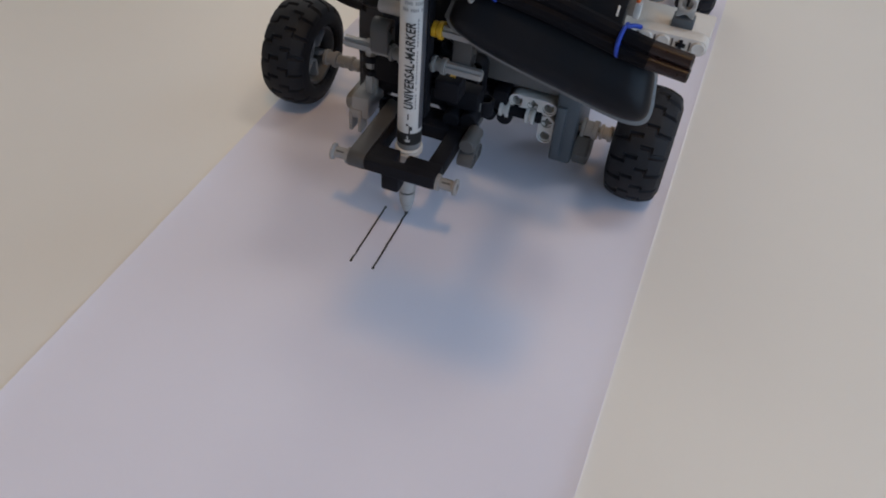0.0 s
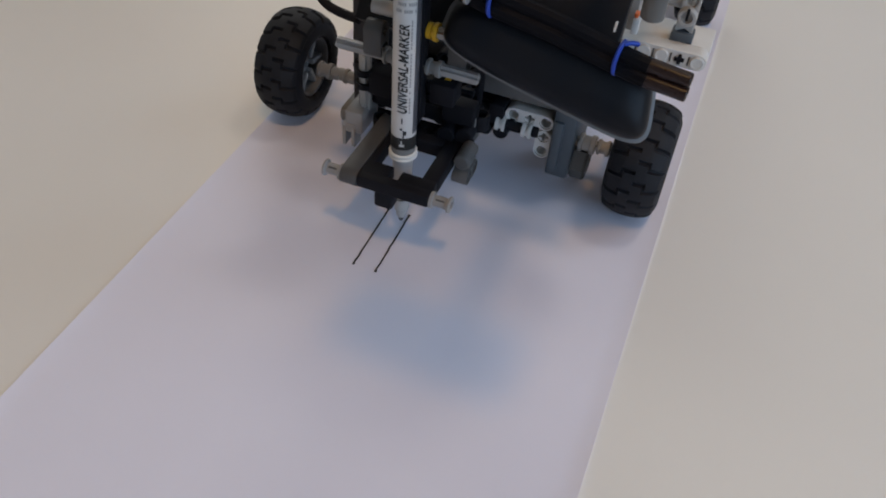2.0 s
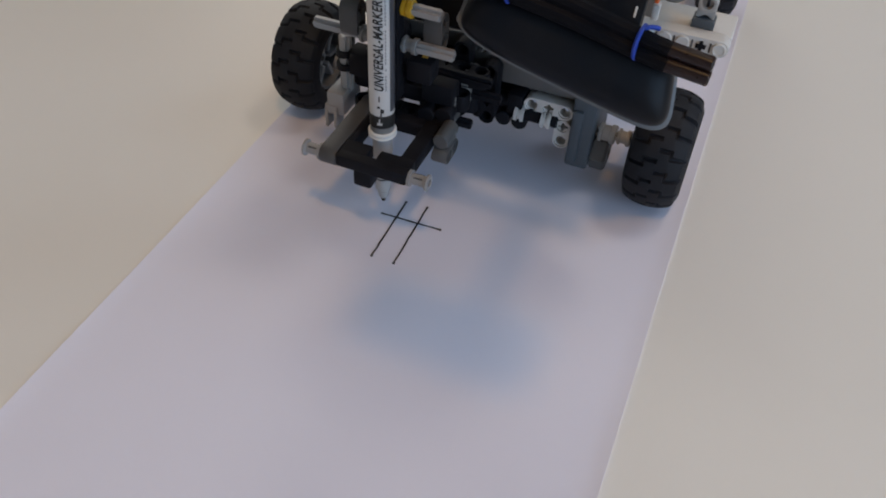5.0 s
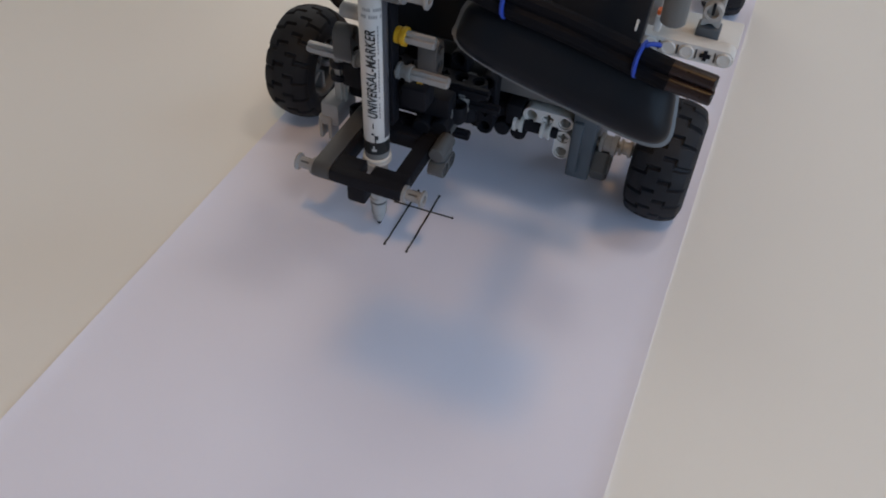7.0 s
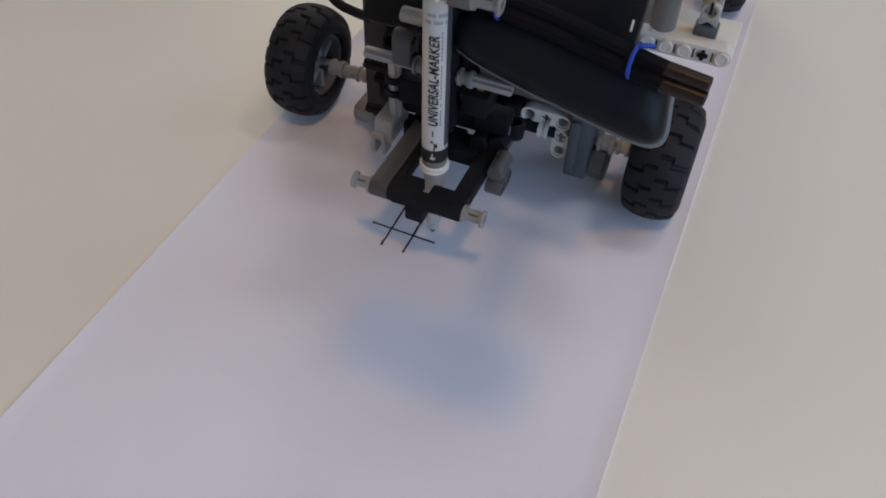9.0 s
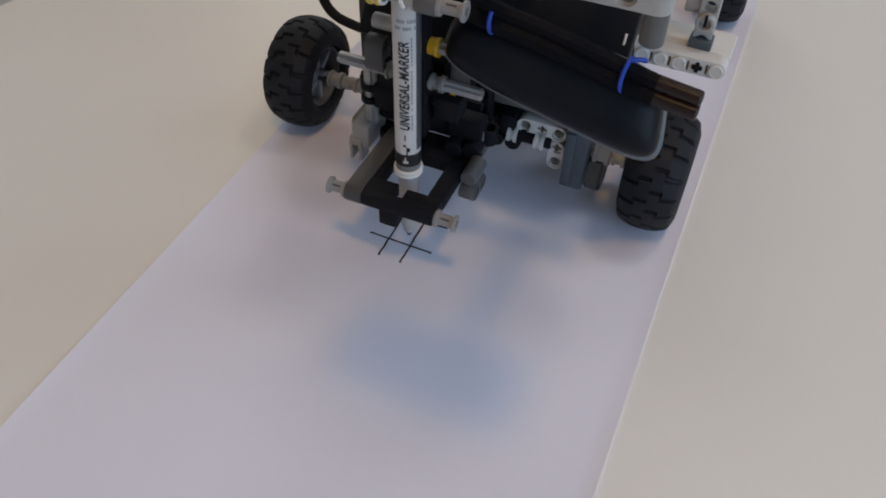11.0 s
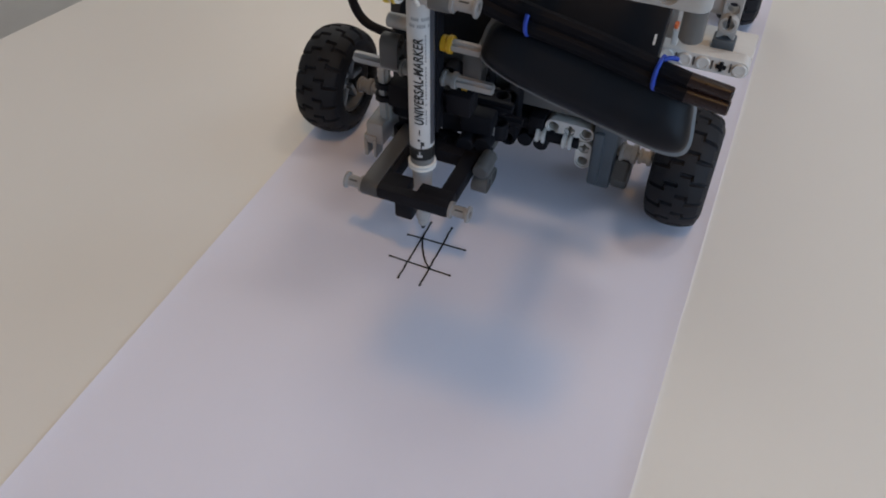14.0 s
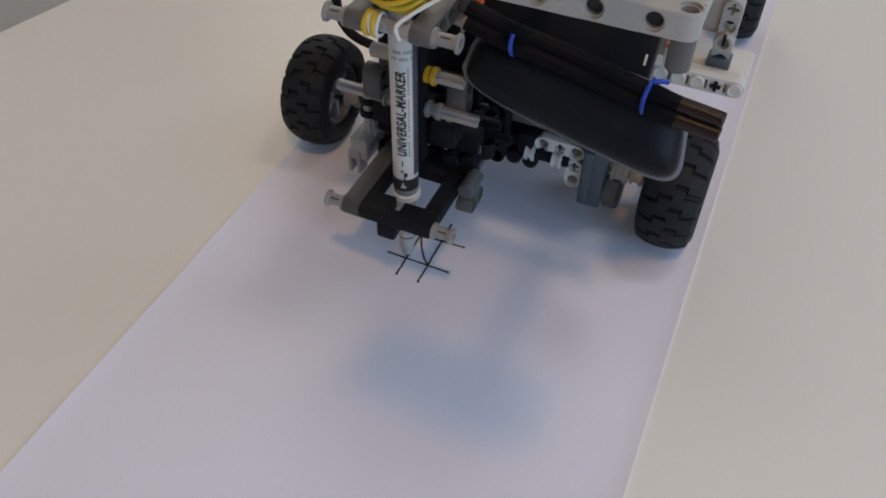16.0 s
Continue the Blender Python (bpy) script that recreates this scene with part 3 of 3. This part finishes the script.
def pin(name, p0, p1, parent):
    """A pin end with the dark split that runs along its shank."""
    body = part(name, one(stud_pin, p0, p1), PIN, parent, "light grey pin end")
    a, b = Vector(p0), Vector(p1)
    d = (b - a).normalized()
    for up in (Vector((0, -0.6, 0.8)), Vector((0, 0.8, 0.6))):
        c = a.lerp(b, 0.5) + up * 2.35
        m = Matrix.Translation(c) @ Matrix((d, d.cross(up), up)).transposed().to_4x4()
        part("pin_split", one(rbox, (-1.9, -0.38, -0.3), (1.9, 0.38, 0.18), 0.1, m, 1), DARK, body, "dark split in the pin")
    return body


def pen_carriage(robot):
    """The fork that slides across: grey arm, black open frame, pins, guide axles and connectors."""
    bm = rbox(bmesh.new(), (-12.2, -9, 38.0), (20, -3.6, 44.0), 0.9)
    rbox(bm, (-12.1, -6, 38.1), (-0.1, 3.4, 43.95), 0.6)
    rbox(bm, (4.2, -6, 38.1), (19.9, 2.0, 43.95), 0.6)
    fork = part("pen_fork", bm, BLACK, robot, "black open frame that guides the pen")
    part("fork_side", one(rbox, (12.9, 1.0, 37), (20, 30, 43.9), 0.9), BLACK, fork)
    part("fork_side", one(rbox, (-12.2, 1.0, 37), (-8.9, 25.4, 43.8), 0.9), BLACK, fork)
    part("fork_back", one(rbox, (-15, 25, 37), (13.1, 31, 43.9), 0.9), BLACK, fork)
    part("fork_block", one(rbox, (-4.3, -8.8, 30.2), (4.0, -1.5, 38.4), 1.2), BLACK, fork)
    bm = beam(bmesh.new(), 6, along(-16.3, -5, 40, "y", "-x"), "ooooox")
    part("fork_arm", bm, DARK, fork, "dark grey beam arm")
    pin("fork_pin", (-20.1, -5, 40), (-28.6, -5, 40), fork)
    pin("fork_pin", (20, -5, 40), (29, -5, 40), fork)
    bm = bmesh.new()
    beam(bm, 2, along(24.2, 20.4, 35.4, "y", "x"), "oo", 7.0, 7.4)
    rod(bm, (24.2, 18.0, 43.4), (24.2, 31, 43.4), 3.6, 0.5, 20)
    rbox(bm, (21.2, 20.5, 38.4), (27.2, 30, 43.0), 0.8)
    rbox(bm, (15.5, 36, 39), (23, 46, 46), 1.0)
    part("fork_connector", bm, CONNECTOR, fork, "dark grey cross-block connector")
    bm = bmesh.new()
    rbox(bm, (-36, 28, 34), (-27, 46, 46), 1.6)
    rbox(bm, (-36.8, 27, 27), (-35.0, 34, 37), 0.5)
    rbox(bm, (-32.2, 27, 27), (-30.4, 34, 37), 0.5)
    rbox(bm, (-36.8, 27.4, 34.5), (-30.4, 33.8, 39), 0.6)
    part("guide_foot", bm, PIN, fork, "light grey angled foot block")
    bm = axle(bmesh.new(), (-29, 36, 44), (-29, 36, 72), 2.6, 1.1)
    part("guide_axle", bm, LIGHT, fork)
    bm = bmesh.new()
    for zz in (56, 62.5):
        lathe(bm, (-29, 36, zz), (-29, 36, zz + 2.6), [(0, 2.8), (0, 4.4), (2.6, 4.4), (2.6, 2.8), (0, 2.8)], 18)
    rbox(bm, (-27, 33, 54), (-12, 43, 66), 1.4)
    part("guide_clip", bm, BLACK, fork)
    bm = axle(bmesh.new(), (21, 38, 44), (21, 38, 54), 2.2, 1.0)
    part("guide_axle", bm, MID, fork)
    bm = bmesh.new()
    rbox(bm, (8, 34, 50), (23, 43, 60), 1.4)
    rod(bm, (12, 30, 46), (12, 46, 46), 4)
    rod(bm, (20, 31, 47), (20, 46, 47), 4.0)
    rbox(bm, (16.5, 37, 38), (22.5, 43, 56), 1.2)
    part("guide_clip", bm, BLACK, fork)
    part("slide_beam", one(beam, 7, along(-24, 42, 50, "x", "z"), "oxoox"), BLACK, fork)
    part("slide_beam", one(beam, 6, along(-20, 34, 40, "x", "z"), "oxoox"), BLACK, fork)
    return fork


def pen_lift(robot):
    """The lifter that carries the pen up and down: upright bar, axles, beams, pins and bands."""
    lift = part("lift_bar", one(rbox, (-3.4, 18.2, 52), (4.4, 25, 130), 0.8), BLACK, robot, "dark upright bar behind the pen")
    part("lift_axle", one(axle, (-35, 22, 78), (27, 22, 78)), PIN, lift, "light grey cross axle")
    part("lift_axle", one(axle, (-5, 22, 94), (21, 22, 94)), PIN, lift, "light grey cross axle")
    part("lift_block", one(rod, (-20, 25, 97), (-4, 25, 97), 3.1), LIGHT, lift, "light grey beam end")
    part("top_axle", one(rod, (-18, 2, 124), (18, 2, 124), 2.5), STEEL, lift, "smooth grey axle")
    for x, yy in ((-17.5, 22), (17, 27)):
        part("lift_link", one(beam, 2, along(x, yy, 80.5, "z", "x"), "ox"), DARK, lift, "dark grey rounded link beam")
    part("lift_bush", one(bush, (5.0, 22, 78), (11.5, 22, 78), 3.5), MID, lift)
    part("lift_bush", one(bush, (-13.5, 22, 78), (-7.5, 22, 78), 3.7), MID, lift)
    for x in (4.8,):
        bm = lathe(bmesh.new(), (x, 22, 94), (x + 4.9, 22, 94), [(0, 2.4), (0, 3.3), (1.7, 3.3), (1.9, 2.8), (2.6, 2.8), (2.8, 3.7), (4.4, 3.7), (4.4, 2.4)], 20)
        part("yellow_bush", bm, AMBER, lift, "yellow half bush")
    bm = lathe(bmesh.new(), (12, 26, 68), (14.5, 26, 68), [(0, 2.4), (0, 4.2), (2.5, 4.2), (2.5, 2.4)], 20)
    part("yellow_bush", bm, AMBER, lift, "yellow half bush")
    part("lift_link", one(rbox, (7, 20, 62), (18, 30, 72), 1.2), BLACK, lift)
    # the head that clamps the pen
    part("head_arm", one(beam, 6, along(-12.4, 2, 124, "y", "x"), "xooo"), MIDDARK, lift, "grey beam arm")
    part("head_arm", one(beam, 6, along(12.6, 2, 124, "y", "x"), "xooo"), MIDDARK, lift, "grey beam arm")
    pin("head_pin", (-16.4, 2, 124), (-25.2, 2, 124), lift)
    pin("head_pin", (16.6, 2, 124), (26.6, 2, 124), lift)
    part("head_bush", one(stud_pin, (8, 30, 117.5), (18, 30, 114.6)), LIGHT, lift)
    part("head_cross", one(beam, 5, along(-18, 30, 124, "x", "z"), "oxoxo"), DARK, lift)
    bm = lathe(bmesh.new(), (3.4, 2, 124), (8.6, 2, 124), [(0, 2.4), (0, 3.5), (1.6, 3.5), (1.8, 3.0), (4.2, 3.0), (4.4, 3.8), (5.2, 3.8), (5.2, 2.4)], 18)
    part("head_bush", bm, LIGHT, lift)
    for x, mat, thick in ((-7.8, YELLOW, 1.15), (-6.2, ELASTIC, 0.6), (-4.9, YELLOW, 1.0), (-3.4, ELASTIC, 0.7)):
        pts = [(x + 0.25 * math.sin(2 * a + x), 2 + 3.9 * math.cos(a), 124 + 3.9 * math.sin(a)) for a in [2 * math.pi * i / 10 for i in range(10)]]
        part("band_turn", one(tube, pts, thick, 8, True), mat, lift, "rubber band wound round the axle")
    for k in range(5):
        rr = 7.6 + 0.9 * (k % 3)
        pts = [(rr * 1.25 * math.cos(a), 10 + rr * math.sin(a), 131 + 1.9 * k + 1.6 * math.sin(a * 2 + k) + 1.2 * math.cos(a)) for a in [2 * math.pi * i / 14 for i in range(14)]]
        part("rubber_band", one(tube, pts, 1.0, 8, True), YELLOW, lift, "yellow rubber band wound round the pen")
    bm = tube(bmesh.new(), [(5.2, -1.2, 122), (4.6, -2.2, 124.6), (4.6, -1.6, 127.6), (9, 3, 131), (18, 12, 136), (27, 22, 141)], 0.75, 8)
    part("elastic_cord", bm, ELASTIC, lift, "white elastic cord")
    return lift


def text_mesh(body, size, radius, angle, z0, mat, parent, name, shear=0.0, squeeze=1.0):
    """Lettering that runs up a round barrel about the z axis, its foot turned to +x."""
    cu = bpy.data.curves.new(name, 'FONT')
    cu.body, cu.size, cu.shear, cu.offset = body, size, shear, 0.024 * size
    cu.space_character = 1.06
    tmp = new(name, cu)
    dg = bpy.context.evaluated_depsgraph_get()
    me = bpy.data.meshes.new_from_object(tmp.evaluated_get(dg))
    bpy.data.objects.remove(tmp)
    bm = bmesh.new()
    bm.from_mesh(me)
    bmesh.ops.triangulate(bm, faces=bm.faces)
    bmesh.ops.subdivide_edges(bm, edges=bm.edges, cuts=3, use_grid_fill=True)
    for v in bm.verts:
        a = radians(angle) - (v.co.y - size * 0.35) / radius
        v.co = Vector((radius * math.sin(a), -radius * math.cos(a), z0 + v.co.x * squeeze))
    return part(name, bm, mat, parent)


def build_marker():
    """The marker pen: pale barrel, printed lettering, grey foot, cone and nib. Its nib stands at the origin, its axis leans nowhere."""
    pen = new("marker_pen")
    tagged(pen, "white universal marker pen held upright, black lettering on its barrel", "marker pen")
    R = 5.3
    bm = lathe(bmesh.new(), (0, 0, 0), (0, 0, 1), [(47.4, 0.5), (47.4, R), (128, R), (130, R - 0.6), (130, 0.5)], 40)
    barrel = part("barrel", bm, BARREL, pen)
    part("cap", one(lathe, (0, 0, 0), (0, 0, 1), [(130, .5), (130, 4.7), (150, 4.7), (152, 3.6), (152, .5)], 32), BROWN, pen, "dark brown pen end")
    bm = lathe(bmesh.new(), (0, 0, 0), (0, 0, 1), [(40.9, .5), (40.9, 4.9), (41.7, 5.2), (47.4, 5.25), (47.4, .5)], 40)
    part("foot_ring", bm, MID, pen, "grey barrel foot")
    for zz in (39.9, 38.1):
        part("collar", one(lathe, (0, 0, zz), (0, 0, zz + 1.5), [(0, 4.2), (0, 5.6), (.5, 6.1), (1.0, 6.1), (1.5, 5.6), (1.5, 4.2), (0, 4.2)], 36), ELASTIC, pen, "white plastic collar")
    bm = lathe(bmesh.new(), (0, 0, 0), (0, 0, 1), [(17.5, .5), (17.5, 3.6), (19, 4.0), (30, 4.3), (39, 4.5), (39, .5)], 32)
    part("grip", bm, LIGHT, pen, "pale grey grip")
    bm = lathe(bmesh.new(), (0, 0, 0), (0, 0, 1), [(2.7, .4), (2.7, 1.7), (4.0, 2.3), (7.4, 2.8), (7.8, 3.3), (14, 3.75), (14.4, 3.4), (15.2, 3.4), (15.6, 3.85), (17.5, 3.9), (17.5, .4)], 28)
    part("cone", bm, LIGHT, pen, "pale tapering cone")
    part("cone_ring", one(lathe, (0, 0, 0), (0, 0, 1), [(14.4, 3.0), (14.4, 3.55), (15.2, 3.55), (15.2, 3.0), (14.4, 3.0)], 28), DARK, pen, "dark groove ring")
    part("cone_ring", one(lathe, (0, 0, 0), (0, 0, 1), [(7.3, 2.4), (7.3, 2.95), (7.75, 3.05), (7.75, 2.4), (7.3, 2.4)], 28), MID, pen, "grey groove ring")
    part("nib", one(lathe, (0, 0, 0), (0, 0, 1), [(0.05, .3), (0.15, .6), (0.8, .95), (2.9, 1.5), (2.9, .2)], 16), NIB, pen, "black felt nib")
    # black band with pale bars, lettering, and small print as bars

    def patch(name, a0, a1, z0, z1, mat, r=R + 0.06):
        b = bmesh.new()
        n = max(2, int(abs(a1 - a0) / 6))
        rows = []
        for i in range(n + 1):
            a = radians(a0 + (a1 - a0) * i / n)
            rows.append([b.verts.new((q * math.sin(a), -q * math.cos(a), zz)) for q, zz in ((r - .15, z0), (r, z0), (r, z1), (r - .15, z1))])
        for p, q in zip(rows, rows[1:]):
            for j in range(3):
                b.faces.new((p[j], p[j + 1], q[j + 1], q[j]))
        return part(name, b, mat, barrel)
    patch("print_band", -75, 150, 44.4, 50.6, PRINT)
    patch("print_mark", 2, 26, 46.2, 47.4, BARREL, R + .1)
    patch("print_mark", 10, 16, 47.4, 49.2, BARREL, R + .1)
    patch("print_bar", 18, 24, 49.8, 54.6, PRINT, R + .1)
    patch("print_bar", 24, 34, 52.3, 54.2, PRINT)
    patch("print_bar", 4, 16, 54.6, 55.6, PRINT)
    patch("print_bar", 10, 16, 57.8, 60.6, PRINT)
    for zz in (107.4, 110.2):
        for k in range(10):
            if (k + int(zz)) % 5:
                patch("print_bar", -26 + k * 9, -19.5 + k * 9, zz, zz + 1.35, PALEPRINT)
    for k in range(27):
        if k not in (5, 7, 18):
            patch("print_bar", 41, 47.5, 63 + k * 1.55, 64.2 + k * 1.55, PALEPRINT)
    # dark grey stripe down the right side of the barrel
    patch("dark_stripe", 64, 150, 52.4, 127.5, DARKSTRIPE)
    text_mesh("UNIVERSAL-MARKER", 5.5, R + 0.32, 12, 63.0, PRINT, barrel, "lettering", 0.22, 0.75)
    return pen


def build_robot():
    robot = new("drawing_robot")
    tagged(robot, "grey and black plastic building-brick robot standing over the paper", "robot")
    wheels = [wheel(robot, 90.6, 117.4, 77, -1), wheel(robot, -90, -64.5, 77, 1), wheel(robot, 89.8, 115.8, 274, -1), wheel(robot, -90, -64.5, 274, 1)]
    drive_axles(robot)
    right_side(robot)
    left_side(robot)
    centre(robot)
    rear(robot)
    case_and_wires(robot)
    return robot, wheels, pen_carriage(robot), pen_lift(robot)


build_room()
build_paper()
build_ink()
robot, wheels, fork, lift = build_robot()
marker = build_marker()

# ---- what moves: the robot along the paper (r), the fork across it (c), the pen up and down (z), in millimetres ----
R_ROWS = [(0, 26.8), (1.38, 26.8), (1.5, 17.6), (1.62, 17.0), (4.2, 17.2), (5.1, 17.2), (5.5, 3.0), (5.7, -0.6), (6.3, -1.0), (7.6, -0.8), (9.2, -0.1),
          (11.3, -0.7), (12.5, 0.0), (12.86, 0.0), (13.0, 7.4), (13.2, 13.8), (13.4, 16.2), (14.5, 15.8), (14.62, 15.6), (14.85, 0.6), (15.0, -0.5), (16.0, 0.0)]
C_ROWS = [(0, 10.1), (2.18, 10.1), (2.3, 14.5), (2.45, 19.4), (2.6, 19.7), (3.8, 19.7), (3.9, 14.0), (4.0, 5.4), (4.1, -1.5), (4.2, -6.4), (4.3, -7.7), (7.5, -7.8),
          (7.6, -2.0), (7.7, 5.5), (7.8, 12.5), (7.9, 18.0), (8.0, 19.4), (9.2, 19.8), (10.3, 19.8), (10.6, 10.4), (10.8, 9.9), (12.86, 9.9), (13.0, 4.0), (13.2, 1.0), (13.4, 0.0),
          (14.5, 0.2), (16.0, 0.0)]
Z_ROWS = [(0, 0), (0.36, 0), (0.5, 5.9), (0.7, 6.2), (2.7, 5.9), (2.95, 1.0), (3.1, 0), (4.5, 0), (4.9, 6.2), (6.3, 6.0), (6.5, 4.2), (6.7, 0.3), (6.9, 0), (8.7, 0), (9.0, 5.4), (9.2, 6.2), (12.05, 6.3),
          (12.35, 1.0), (12.5, 0.1), (13.55, 0), (13.85, 6.0), (14.0, 6.4), (15.6, 6.2), (15.9, 0.8), (16.0, 0.1)]


def value(rows, t):
    for (a, p), (b, q) in zip(rows, rows[1:]):
        if t <= b:
            s = (t - a) / (b - a)
            s = s * s * (3 - 2 * s) if abs(q - p) > 2.5 and b - a > 0.15 else s
            return p + (q - p) * s
    return rows[-1][1]


def motions():
    times = sorted({round(t, 3) for rows in (R_ROWS, C_ROWS, Z_ROWS) for t, _ in rows} | {k * 0.5 for k in range(33)})
    walk(robot, [(t, pose(0, value(R_ROWS, t) * MM, 0)) for t in times])
    for w in wheels:
        p = w.location.copy()
        walk(w, [(t, pose(p.x, p.y, p.z, -math.degrees(value(R_ROWS, t) / 28.0))) for t in times])
    walk(fork, [(t, pose(value(C_ROWS, t) * MM, 0, 0)) for t in times])
    walk(lift, [(t, pose(value(C_ROWS, t) * MM, 0, value(Z_ROWS, t) * MM)) for t in times])
    walk(marker, [(t, pose(value(C_ROWS, t) * MM, (11.8 + value(R_ROWS, t)) * MM, (TOP + value(Z_ROWS, t)) * MM)) for t in times])
    for ob, t in INK_PIECES:
        down, up = pose(0, 0, -0.0012), pose(0, 0, TOP * MM)
        walk(ob, [(0, down), (t - 0.034, down), (t, up), (16.0, up)])


motions()
